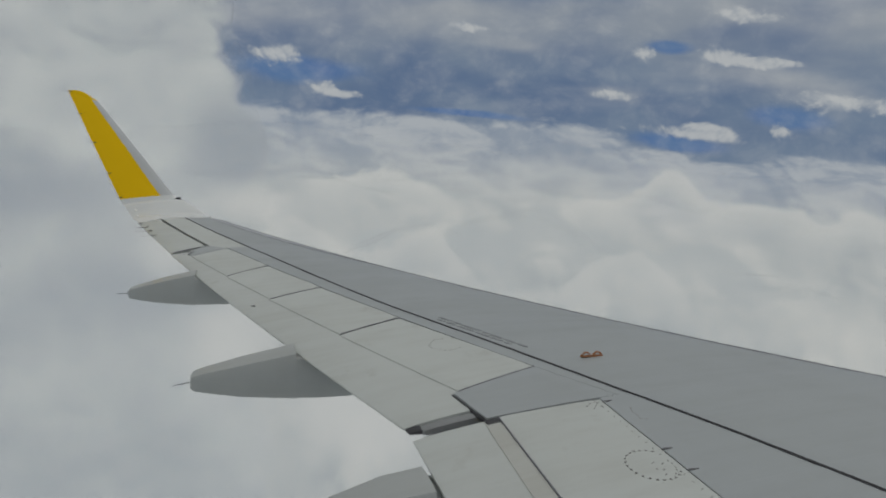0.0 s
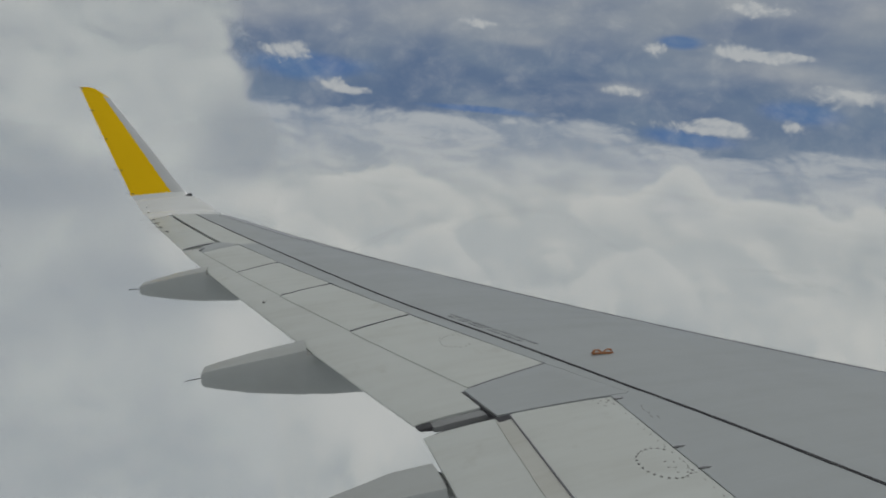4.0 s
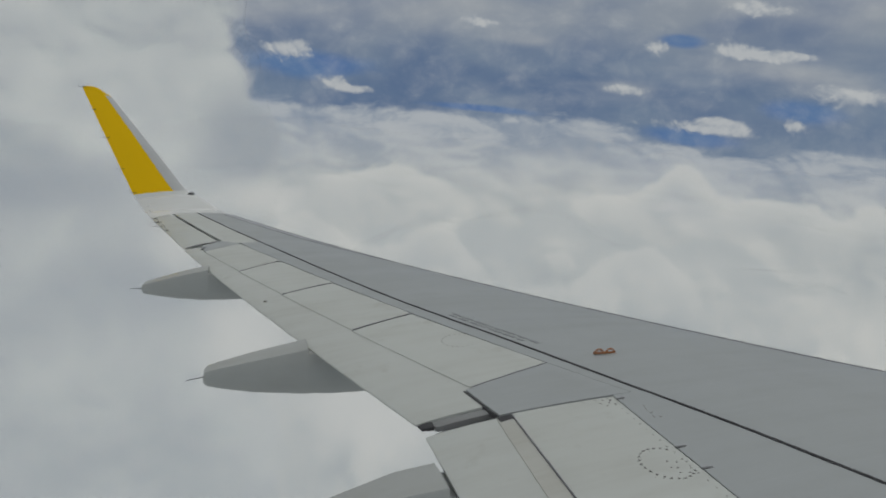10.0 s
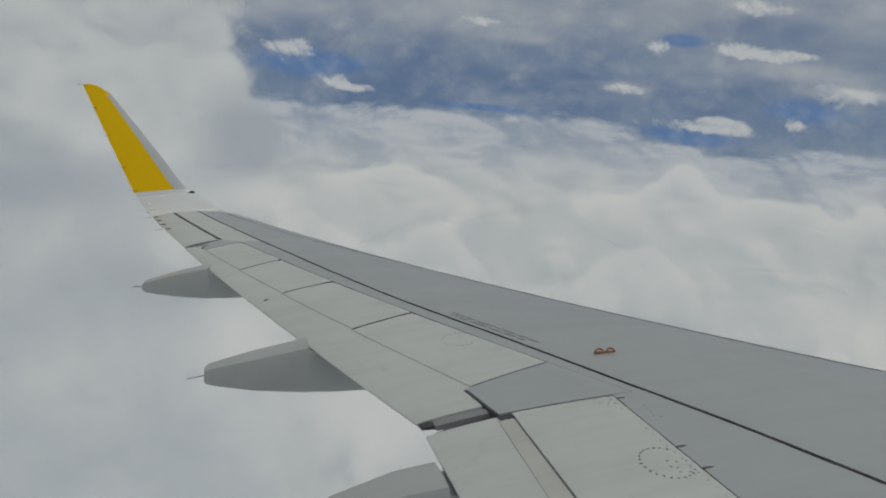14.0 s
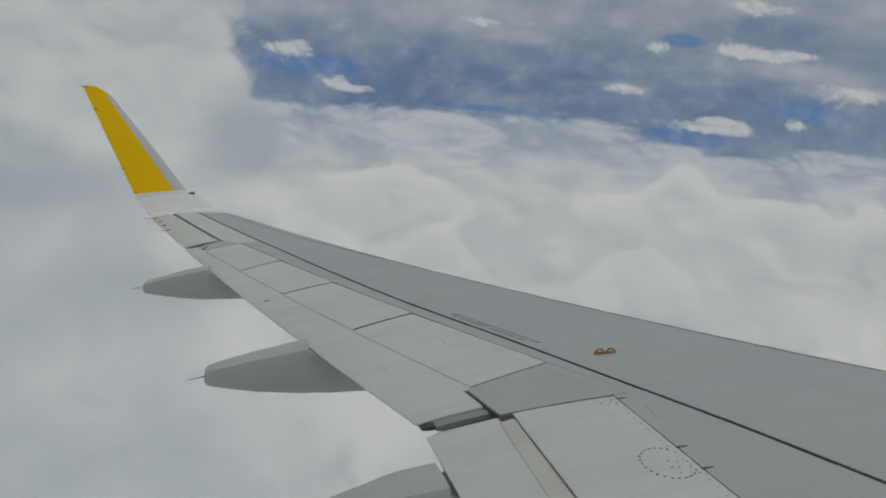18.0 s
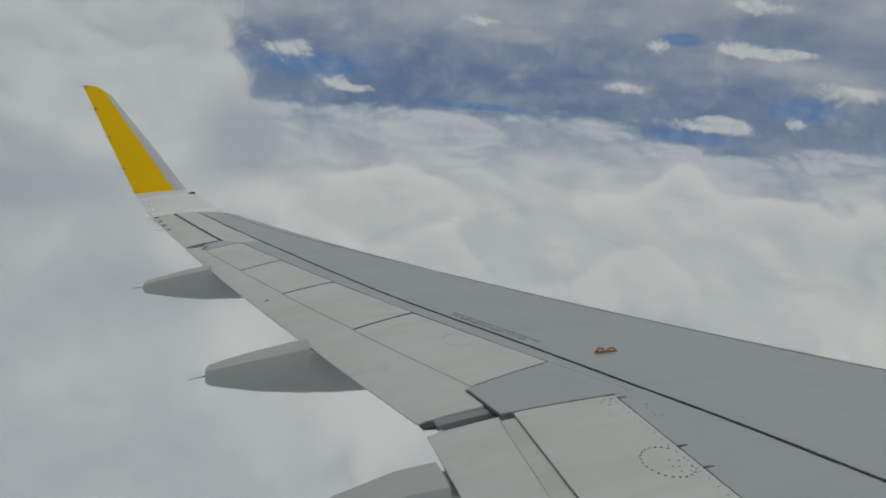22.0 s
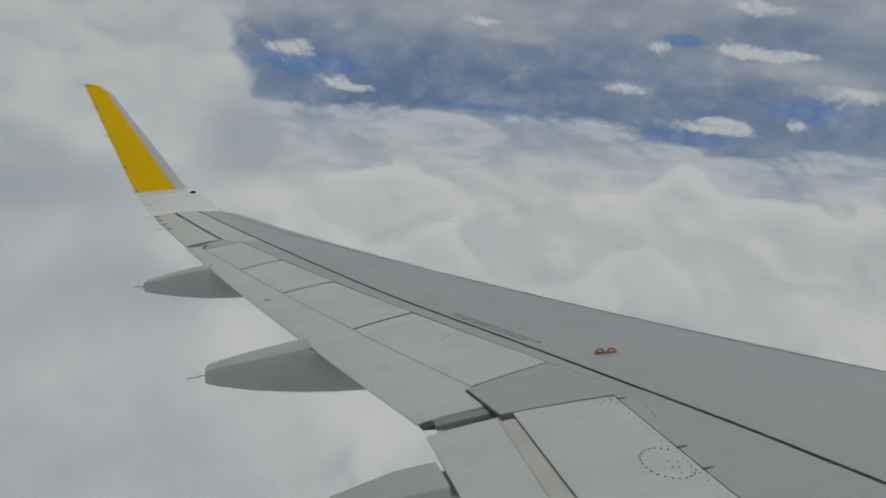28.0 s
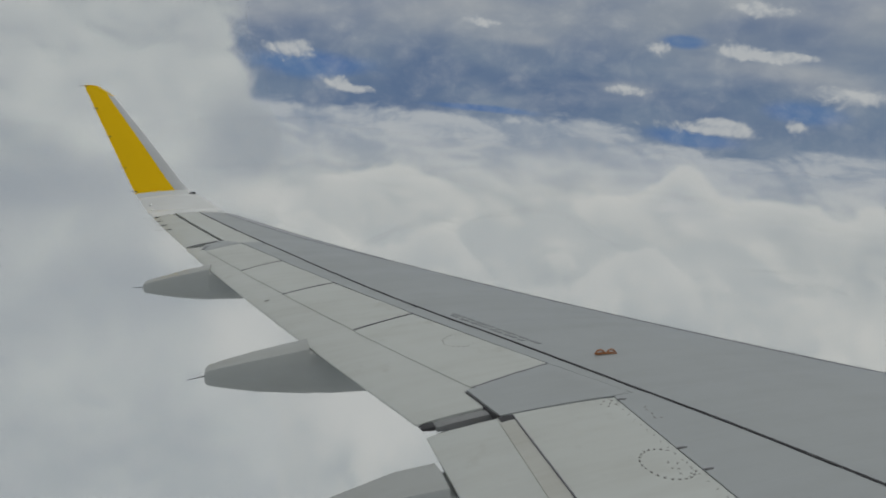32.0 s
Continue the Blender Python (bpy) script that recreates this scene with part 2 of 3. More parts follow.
def painted(name, colour, rough=0.42, dirt=0.10, tint=(0.55, 0.50, 0.44), metal=0.0, bump=0.02, gloss=0.5, smudge=0.0):
    """Sprayed aircraft paint: faint mottling, streaks along the flow and a fine orange peel."""
    m, n, b = material(name)
    p = n.tree.nodes.new("ShaderNodeTexCoord").outputs["Object"]
    x, y, z = n.split(p)
    flow = n.noise(n.xyz(n.math("MULTIPLY", x, 5.0), n.math("MULTIPLY", y, 0.7), z), 1.6, 6, 0.6)
    blot = n.noise(p, 0.9, 5, 0.6)
    grain = n.noise(p, 55.0, 3, 0.6)
    f = n.span(n.math("ADD", n.math("MULTIPLY", flow, 0.6), n.math("MULTIPLY", blot, 0.5)), 0.42, 0.80, 0.0, dirt * 2.2)
    f = n.math("ADD", f, n.math("MULTIPLY", n.math("SUBTRACT", grain, 0.5), dirt * 0.35))
    dirty = tuple(c * t for c, t in zip(colour, tint))
    base = n.mix(f, colour, dirty)
    if smudge:
        spots = n.span(n.math("ADD", n.math("MULTIPLY", n.noise(p, 2.3, 6, 0.65), 0.75), n.math("MULTIPLY", n.noise(p, 11.0, 4, 0.6), 0.25)), 0.56, 0.74, 0.0, smudge)
        base = n.mix(spots, base, dirty)
    n.feed(b.inputs["Base Color"], base)
    n.feed(b.inputs["Roughness"], n.math("ADD", rough, n.math("MULTIPLY", n.math("SUBTRACT", blot, 0.5), 0.25)))
    b.inputs["Metallic"].default_value = metal
    b.inputs["Specular IOR Level"].default_value = gloss
    k = n.tree.nodes.new("ShaderNodeBump")
    k.inputs["Strength"].default_value, k.inputs["Distance"].default_value = bump, 0.01
    n.feed(k.inputs["Height"], n.noise(p, 9.0, 4, 0.5))
    n.feed(b.inputs["Normal"], k.outputs[0])
    return m


def plain(name, colour, rough=0.5, metal=0.0):
    return painted(name, colour, rough, 0.06, (0.7, 0.7, 0.7), metal)


BOX_GREY = painted("grey_wing_box_paint", (0.35, 0.372, 0.376), 0.45, 0.08)
LIGHT = painted("light_grey_panel_paint", (0.515, 0.535, 0.507), 0.48, 0.10, smudge=0.35)
FLAP = painted("pale_grey_flap_paint", (0.505, 0.525, 0.50), 0.45, 0.10, smudge=0.3)
WHITE = painted("white_gloss_paint", (0.74, 0.75, 0.735), 0.2, 0.08)
YELLOW = painted("yellow_paint", (0.92, 0.56, 0.0), 0.5, 0.05, (0.8, 0.75, 0.6), gloss=0.15)
PALE = painted("pale_grey_front_edge", (0.58, 0.59, 0.59), 0.4, 0.10)
METAL = painted("bare_aluminium", (0.50, 0.51, 0.52), 0.42, 0.08, (0.8, 0.8, 0.8), 0.6)
FAIRING = painted("grey_fairing_paint", (0.375, 0.39, 0.378), 0.42, 0.12, smudge=0.3)
STRIPE = plain("black_paint", (0.010, 0.010, 0.013), 0.75)
# dark rubber parts, and strips that stand in for shadow
SEAL_AND_SHADE = plain("dark_rubber_and_shade", (0.05, 0.05, 0.054), 0.8)
CORE = plain("primer_grey", (0.055, 0.055, 0.058), 0.8)
SEAM_GREY = plain("dark_grey_sealant_and_shade", (0.14, 0.14, 0.155), 0.6)
NOSE = plain("shaded_nose_grey", (0.21, 0.215, 0.235), 0.6)
END_RAIL = plain("grey_rail_paint", (0.24, 0.245, 0.245), 0.6)
RAIL = plain("worn_grey_rail", (0.16, 0.16, 0.165), 0.6)
STAIN = painted("soiled_rub_strip", (0.475, 0.48, 0.445), 0.55, 0.22, (0.72, 0.68, 0.62))
ORANGE = plain("orange_paint", (0.36, 0.15, 0.055), 0.5)
FASTENER = plain("dark_fastener", (0.23, 0.225, 0.215), 0.6)
LENS = plain("clear_lens_over_dark", (0.03, 0.03, 0.035), 0.12)
GLINT_WHITE = painted("bright_glint_white", (0.95, 0.95, 0.93), 0.08, 0.0)
TEXT = plain("faded_dark_lettering", (0.26, 0.27, 0.275), 0.7)


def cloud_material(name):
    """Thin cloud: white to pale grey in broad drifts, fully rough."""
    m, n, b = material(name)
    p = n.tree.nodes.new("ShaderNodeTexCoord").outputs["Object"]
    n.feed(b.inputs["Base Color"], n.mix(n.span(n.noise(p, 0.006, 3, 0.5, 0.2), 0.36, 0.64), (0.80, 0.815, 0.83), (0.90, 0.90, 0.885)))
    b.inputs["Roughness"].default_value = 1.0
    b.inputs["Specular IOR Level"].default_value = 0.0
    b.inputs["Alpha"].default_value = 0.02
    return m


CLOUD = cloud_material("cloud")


# ---- wing geometry ----
def lead(s):
    return 0.516 * (s - 1.98)


def trail(s):
    return 6.12 if s < 6.4 else 6.12 + 0.2967 * (s - 6.4)


def lift_line(s):
    return math.tan(radians(5.117)) * (s - 1.98) + 0.0042 * (s - 1.98) ** 2


def skin(s, aft, drop=0.0):
    """The upper surface at s metres from the fuselage's middle and aft metres behind the wing's root nose."""
    chord = trail(s) - lead(s)
    u = min(max((aft - lead(s)) / chord, 0.0), 1.2)
    hump = 0.0972 * math.sqrt(u) * max(1 - u, 0.0) ** 0.75
    twist = radians(3.313 - 2.899 * (s - 1.98) / 15.0)
    return Vector((-s, -aft, lift_line(s) + chord * hump - math.tan(twist) * chord * (u - 0.3) - drop))


def at_u(s, u):
    return lead(s) + u * (trail(s) - lead(s))


def mesh_object(name, verts, faces, mat, parent=None, label="", smooth=True):
    me = bpy.data.meshes.new(name)
    me.from_pydata([tuple(v) for v in verts], [], faces)
    bm = bmesh.new()
    bm.from_mesh(me)
    bmesh.ops.recalc_face_normals(bm, faces=bm.faces)
    bm.to_mesh(me)
    bm.free()
    if smooth:
        me.polygons.foreach_set("use_smooth", [True] * len(me.polygons))
        me.set_sharp_from_angle(angle=radians(32))
    me.materials.append(mat)
    ob = new(name, me)
    ob.parent = parent
    if label:
        tagged(ob, label)
    return ob


def part(name, bm, mat, parent, label="", smooth=True):
    me = bpy.data.meshes.new(name)
    bmesh.ops.recalc_face_normals(bm, faces=bm.faces)
    bm.to_mesh(me)
    bm.free()
    if smooth:
        me.polygons.foreach_set("use_smooth", [True] * len(me.polygons))
        me.set_sharp_from_angle(angle=radians(32))
    me.materials.append(mat)
    ob = new(name, me)
    ob.parent = parent
    if label:
        tagged(ob, label)
    return ob


def lerp(a, b, t):
    return a + (b - a) * t


def panel(name, inner, outer, mat, parent, drop=0.0, thick=(0.03, 0.03), nx=14, ny=8, label="", edge=0.006):
    """A skin panel that follows the wing. inner, outer: ((s, aft) front, (s, aft) back) of its two ends."""
    (s0, a0), (s1, a1) = inner
    (s2, a2), (s3, a3) = outer
    top, low = [], []
    for i in range(nx + 1):
        for j in range(ny + 1):
            u, v = i / nx, j / ny
            s = lerp(lerp(s0, s1, v), lerp(s2, s3, v), u)
            a = lerp(lerp(a0, a1, v), lerp(a2, a3, v), u)
            border = i in (0, nx) or j in (0, ny)
            p = skin(s, a, drop)
            top.append(p + Vector((0, 0, -edge if border else 0.0)))
            low.append(p + Vector((0, 0, -edge - lerp(thick[0], thick[1], v))))
    # bring the second ring close to the border, so that the worn edge is narrow
    k = ny + 1

    def pull(i, j, ib, jb):
        a, b = top[i * k + j], top[ib * k + jb]
        d = a - b
        q = b + d * min(1.0, 0.012 / max(d.length, 1e-6))
        q.z = b.z + edge
        return q
    ring = {}
    for i in range(1, nx):
        ring[i * k + 1] = pull(i, 1, i, 0)
        ring[i * k + ny - 1] = pull(i, ny - 1, i, ny)
    for j in range(1, ny):
        ring[k + j] = pull(1, j, 0, j)
        ring[(nx - 1) * k + j] = pull(nx - 1, j, nx, j)
    for i, q in ring.items():
        top[i] = q
    verts, n = top + low, len(top)
    faces = []
    for i in range(nx):
        for j in range(ny):
            a, b, c, d = i * k + j, (i + 1) * k + j, (i + 1) * k + j + 1, i * k + j + 1
            faces += [(a, b, c, d), (n + d, n + c, n + b, n + a)]
    rim = [i * k for i in range(nx)] + [nx * k + j for j in range(ny)] + [i * k + ny for i in range(nx, 0, -1)] + [j for j in range(ny, 0, -1)]
    for i, a in enumerate(rim):
        b = rim[(i + 1) % len(rim)]
        faces.append((a, b, n + b, n + a))
    return mesh_object(name, verts, faces, mat, parent, label)


def loft(name, rings, mat, parent, label="", closed=True, caps=True):
    m = len(rings[0])
    verts = [v for r in rings for v in r]
    faces = []
    for i in range(len(rings) - 1):
        for j in range(m if closed else m - 1):
            a, b = i * m + j, i * m + (j + 1) % m
            faces.append((a, b, b + m, a + m))
    if caps:
        faces += [tuple(range(m)), tuple(range(len(verts) - m, len(verts)))]
    return mesh_object(name, verts, faces, mat, parent, label)


wing = tagged(new("aircraft_wing"), "grey airliner wing with a yellow upturned tip above the clouds", "aircraft wing")
wing.matrix_world = BANK

# wing box under the skin
rings = []
for s in np.linspace(2.0, 17.0, 40):
    c = trail(s) - lead(s)
    up = [skin(s, at_u(s, u), 0.05) for u in (0.03, 0.06, 0.1, 0.16, 0.25, 0.4, 0.55, 0.7, 0.8)]
    low = [skin(s, at_u(s, u)) - Vector((0, 0, c * d + 0.03)) for u, d in ((0.8, 0.05), (0.6, 0.10), (0.4, 0.125), (0.2, 0.11), (0.08, 0.08), (0.03, 0.05))]
    rings.append(up + low)
loft("wing_box", rings, CORE, wing, "dark structure under the skin panels")

# fixed upper skin, bay by bay between ribs
OUT = lambda s: 4.585 + 0.3867 * (s - 6.235)          # front of the outer spoilers
HINGE = lambda s: 7.585 + 0.359 * (s - 13.5)          # aileron hinge
SEAM = lambda s: 0.042 if s < 11 else min(0.042 + 0.035 * (s - 11), 0.163)   # back of the slats, as a share of the chord
SP_F = lambda s: 4.741 + 0.067 * (6.23 - s)            # front and back of the inner spoiler
SP_B = lambda s: 5.487 + 0.060 * (6.27 - s)
bays = [(1.98, 3.4), (3.4, 4.85), (4.85, 6.235)]
for a, b in bays:
    panel("upper_skin_panel", ((a, at_u(a, SEAM(a))), (a, SP_F(a) - 0.003)), ((b, at_u(b, SEAM(b))), (b, SP_F(b) - 0.003)), BOX_GREY, wing, nx=8, ny=30, edge=0.0)
for a, b in [(6.235, 8.2), (8.2, 11.0), (11.0, 12.2), (12.2, 13.5)]:
    panel("upper_skin_panel", ((a, at_u(a, SEAM(a))), (a, OUT(a))), ((b, at_u(b, SEAM(b))), (b, OUT(b))), BOX_GREY, wing, nx=12, ny=30, edge=0.0)
MARK = lambda s: 7.09 + 0.3783 * (s - 13.5)
panel("upper_skin_panel", ((13.5, at_u(13.5, SEAM(13.5))), (13.5, MARK(13.5))), ((16.62, at_u(16.62, SEAM(16.62))), (16.62, MARK(16.62))), BOX_GREY, wing, nx=16, ny=24, edge=0.0)
panel("upper_skin_panel", ((13.5, MARK(13.5)), (13.5, HINGE(13.5))), ((16.62, MARK(16.62)), (16.62, HINGE(16.62))), LIGHT, wing, nx=16, ny=8, edge=0.0)

# slats along the nose
for a, b in [(2.0, 5.9), (5.93, 8.75), (8.765, 11.0), (11.01, 14.0), (14.015, 16.62)]:
    rings = []
    for s in np.linspace(a, b, 14):
        c = trail(s) - lead(s)
        w = SEAM(s) - (0.008 if s < 11 else 0.014)
        up = [skin(s, at_u(s, u * w)) for u in (1.0, 0.85, 0.7, 0.52, 0.36, 0.22, 0.12, 0.05, 0.015, 0.0)]
        low = [skin(s, lead(s)) - Vector((0, c * d, c * e)) for d, e in ((0.001, 0.008), (0.006, 0.016), (0.02, 0.026), (0.05, 0.034))]
        back = [skin(s, at_u(s, u * w), 0.035) for u in (0.5, 0.75, 0.98)]
        rings.append(up + low + back)
    loft("slat", rings, METAL, wing, "bare metal leading-edge slat")

for a, b in [(2.0, 5.9), (5.93, 8.75), (8.765, 11.0), (11.01, 14.0), (14.015, 16.6)]:
    panel("slat_seal", ((a, at_u(a, SEAM(a) - (0.016 if a < 11 else 0.012))), (a, at_u(a, SEAM(a) + 0.001))), ((b, at_u(b, SEAM(b) - (0.016 if b < 11.005 else 0.012))), (b, at_u(b, SEAM(b) + 0.001))),
          SEAM_GREY, wing, drop=-0.002, thick=(0.02, 0.02), nx=16, ny=2, edge=0.0)

# darker strip: shading of the nose where it turns under, put into colour
for a, b in [(2.0, 5.9), (5.93, 8.75), (8.765, 11.0), (11.01, 14.0), (14.015, 16.6)]:
    rings = []
    for s in np.linspace(a, b, 10):
        up = [skin(s, at_u(s, u)) + Vector((0, 0, 0.002)) for u in (0.060, 0.045, 0.033, 0.023, 0.015, 0.010)]
        rings.append(up + [v - Vector((0, 0, 0.006)) for v in reversed(up)])
    loft("nose_strip", rings, NOSE, wing, "darker strip for the shading along the slat nose")

# spoilers
panel("spoiler", ((1.98, SP_F(1.98)), (1.98, SP_B(1.98))), ((6.223, SP_F(6.22)), (6.263, SP_B(6.26))), LIGHT, wing, nx=24, ny=10)
FRONT, BACK = lambda s: OUT(s) + 0.006, lambda s: 5.612 + 0.3628 * (s - 6.81)
ends = [(7.029, 6.809), (8.876, 8.609), (10.521, 10.268), (12.013, 11.681), (13.474, 13.17)]
for (f0, b0), (f1, b1) in zip(ends, ends[1:]):
    g = 0.023
    panel("spoiler", ((f0 + g, FRONT(f0)), (b0 + g, BACK(b0))), ((f1 - g, FRONT(f1)), (b1 - g, BACK(b1))), LIGHT, wing, nx=16, ny=12)

for f, bk in ends[:4]:                                  # dark joints at the spoilers' ends
    panel("joint_and_shade_line", ((f - 0.007, FRONT(f)), (bk - 0.007, BACK(bk))), ((f + 0.007, FRONT(f)), (bk + 0.007, BACK(bk))), SEAM_GREY, wing, drop=-0.001, thick=(0.01, 0.01), nx=2, ny=10, edge=0.0)
# shadow line behind the inner spoiler, laid as a dark strip
panel("joint_and_shade_line", ((1.98, SP_B(1.98) + 0.001), (1.98, SP_B(1.98) + 0.009)), ((6.255, SP_B(6.255) + 0.001), (6.255, SP_B(6.255) + 0.008)), SEAM_GREY, wing, drop=0.004, thick=(0.008, 0.008), nx=24, ny=2, edge=0.0)
panel("joint_and_shade_line", ((13.775, HINGE(13.775)), (13.582, trail(13.582) - 0.02)), ((13.805, HINGE(13.805)), (13.612, trail(13.612) - 0.02)), SEAM_GREY, wing, drop=-0.001, thick=(0.01, 0.01), nx=2, ny=8, edge=0.0)

# fixed panels between spoilers, flaps and aileron
panel("shroud_panel", ((6.240, 4.588), (6.28, 5.572)), ((7.025, OUT(7.025) + 0.002), (6.79, 5.655)), BOX_GREY, wing, nx=8, ny=10, edge=0.001)
panel("shroud_panel", ((13.48, FRONT(13.48)), (13.185, BACK(13.18))), ((13.80, HINGE(13.8)), (13.565, 7.98)), BOX_GREY, wing, nx=6, ny=8)

# flaps and aileron
panel("outer_flap", ((6.50, 5.45), (6.485, 6.112)), ((13.50, 7.95), (13.54, trail(13.54) + 0.004)), FLAP, wing, drop=0.014, thick=(0.16, 0.012), nx=40, ny=8)
inner_flap = panel("inner_flap", ((1.98, 5.5), (1.98, 6.10)), ((6.285, 5.42), (6.285, 6.09)), FLAP, wing, drop=0.020, thick=(0.18, 0.012), nx=24, ny=8)
panel("rub_strip", ((1.98, 5.72), (1.98, 5.92)), ((6.27, 5.46), (6.27, 5.60)), STAIN, inner_flap, drop=0.013, thick=(0.008, 0.008), nx=24, ny=3, edge=0.001, label="soiled beige rub strip")
# dark patch painted as the shadow over the rub strip's outer end
panel("strip_end_shadow", ((6.195, 5.45), (6.195, 5.592)), ((6.274, 5.45), (6.274, 5.597)), SEAL_AND_SHADE, inner_flap, drop=0.009, thick=(0.006, 0.006), nx=3, ny=3, edge=0.001, label="dark shadow patch at the end of the rub strip")
panel("aileron", ((13.79, HINGE(13.79) + 0.05), (13.60, trail(13.6))), ((16.58, HINGE(16.58) + 0.05), (16.385, trail(16.385))), LIGHT, wing, drop=0.004, thick=(0.10, 0.012), nx=20, ny=8)
panel("flap_seal", ((6.295, 5.45), (6.295, 5.93)), ((6.40, 5.45), (6.40, 5.99)), SEAL_AND_SHADE, wing, drop=0.07, thick=(0.05, 0.05), nx=4, ny=6, label="dark rubber seal between two flaps")

panel("flap_end_plate", ((6.40, 5.50), (6.40, 5.99)), ((6.475, 5.50), (6.475, 6.00)), END_RAIL, wing, drop=0.028, thick=(0.12, 0.03), nx=4, ny=6, label="grey end rail of the outer flap")
# dark piece that puts shade on the outer flap's inner end
panel("flap_end_shade", ((6.405, 6.0), (6.41, 6.085)), ((6.48, 6.0), (6.48, 6.10)), SEAL_AND_SHADE, wing, drop=0.020, thick=(0.03, 0.012), nx=3, ny=3)
# dark strip in place of the shadow under the fixed panel's back edge
panel("shroud_shadow", ((6.29, 5.574), (6.29, 5.588)), ((6.785, 5.658), (6.79, 5.676)), SEAL_AND_SHADE, wing, drop=0.010, thick=(0.03, 0.03), nx=4, ny=3, edge=0.001, label="dark shadow strip in the gap behind the fixed panel")
panel("flap_gap_seal", ((13.50, 8.00), (13.545, trail(13.545) - 0.05)), ((13.60, 8.00), (13.60, trail(13.6) - 0.05)), SEAL_AND_SHADE, wing, drop=0.03, thick=(0.04, 0.01), nx=3, ny=5)
# small dark block for the dark smudge near the outer flap end
panel("smudge_block", ((13.30, 7.95), (13.32, 7.99)), ((13.46, 7.89), (13.46, 7.96)), RAIL, wing, drop=-0.002, thick=(0.02, 0.02), nx=4, ny=4, edge=0.002)

# wing tip
panel("tip_skin", ((16.635, at_u(16.635, 0.165)), (16.60, HINGE(16.6))), ((17.02, at_u(17.02, 0.0)), (17.02, HINGE(17.02))), WHITE, wing, nx=6, ny=16, edge=0.0)
panel("tip_skin", ((16.60, HINGE(16.6)), (16.395, trail(16.395))), ((17.02, HINGE(17.02)), (17.02, trail(17.02))), WHITE, wing, nx=6, ny=10, edge=0.0, thick=(0.06, 0.012))

# upturned tip
LE_ST = [(16.62, 7.55, 2.18), (17.0, 7.85, 2.30), (17.16, 8.0, 2.44), (17.34, 8.28, 2.63), (17.5, 8.555, 2.80), (17.7, 9.33, 3.83), (17.89, 10.07, 4.80)]
TE_ST = [(16.62, 9.15, 2.168), (17.0, 9.265, 2.248), (17.2, 9.36, 2.36), (17.38, 9.48, 2.54), (17.5, 9.596, 2.707), (17.7, 10.126, 3.868), (17.9, 10.62, 4.972)]


def along(stations, t):
    """A smooth curve through the stations; t from 0 to 1."""
    n = len(stations) - 1
    i = min(int(t * n), n - 1)
    f = t * n - i
    p = [Vector(stations[min(max(i + d, 0), n)]) for d in (-1, 0, 1, 2)]
    q = 0.5 * (2 * p[1] + (p[2] - p[0]) * f + (2 * p[0] - 5 * p[1] + 4 * p[2] - p[3]) * f * f + (3 * p[1] - p[0] - 3 * p[2] + p[3]) * f ** 3)
    return Vector((-q.x, -q.y, q.z))


def tip_point(t, u, side):
    """A point of the upturned tip: t up its height, u along its chord, side 1 inboard or -1 outboard."""
    a, b = along(LE_ST, t), along(TE_ST, t)
    up = along(LE_ST, min(t + 0.02, 1)) + along(TE_ST, min(t + 0.02, 1)) - along(LE_ST, max(t - 0.02, 0)) - along(TE_ST, max(t - 0.02, 0))
    n = (b - a).cross(up).normalized()
    if n.x < 0 and t > 0.5 or n.z < 0 and t <= 0.5:
        n.negate()
    c = (b - a).length
    th = 0.105 * c * math.sqrt(max(u, 0)) * (1 - u) ** 0.8 * 1.2 + 0.004 * (1 - u)
    return a.lerp(b, u) + n * th * (1 if side > 0 else -0.7)


def tip_patch(name, t0, t1, u0, u1, mat, parent, nt, nu, label="", lift=0.0):
    """A closed piece of the tip between two heights and two chord shares."""
    rings = []
    for i in range(nt + 1):
        t = lerp(t0, t1, i / nt)
        us = [lerp(u0, u1, (j / nu) ** (1.6 if u0 == 0 else 1)) for j in range(nu + 1)]
        rings.append([tip_point(t, u, 1) for u in reversed(us)] + [tip_point(t, u, -1) for u in us[1 if u0 == 0 else 0:]])
    return loft(name, rings, mat, parent, label)


winglet = tagged(new("upturned_tip"), "white and yellow upturned wing tip with a pale grey front edge")
winglet.parent = wing
T0, T1 = 0.14, 0.661
tip_patch("blend", T0, T1, 0.0, 1.0, WHITE, winglet, 24, 16, "glossy white curved root of the tip")
tip_patch("front_edge", T1, 0.985, 0.0, 0.25, PALE, winglet, 20, 8, "pale grey front edge")
tip_patch("yellow_panel", T1, 0.985, 0.252, 1.0, YELLOW, winglet, 20, 12, "glossy yellow panel")
cap = []
for i in range(7):
    k = i / 6
    t = 0.985 + 0.015 * k
    u0 = 0.42 * k ** 1.7
    us = [lerp(u0, 1.0, j / 10) for j in range(11)]
    sh = Vector((-0.004, -0.05, 0.04)) * k
    cap.append([tip_point(t, u, w) + sh * (1 - u) + Vector((0, 0, 0.05 * k * math.sin(math.pi * u))) for w, us_ in ((1, us[::-1]), (-1, us)) for u in us_])
loft("tip_cap", cap, YELLOW, winglet, "rounded yellow top")

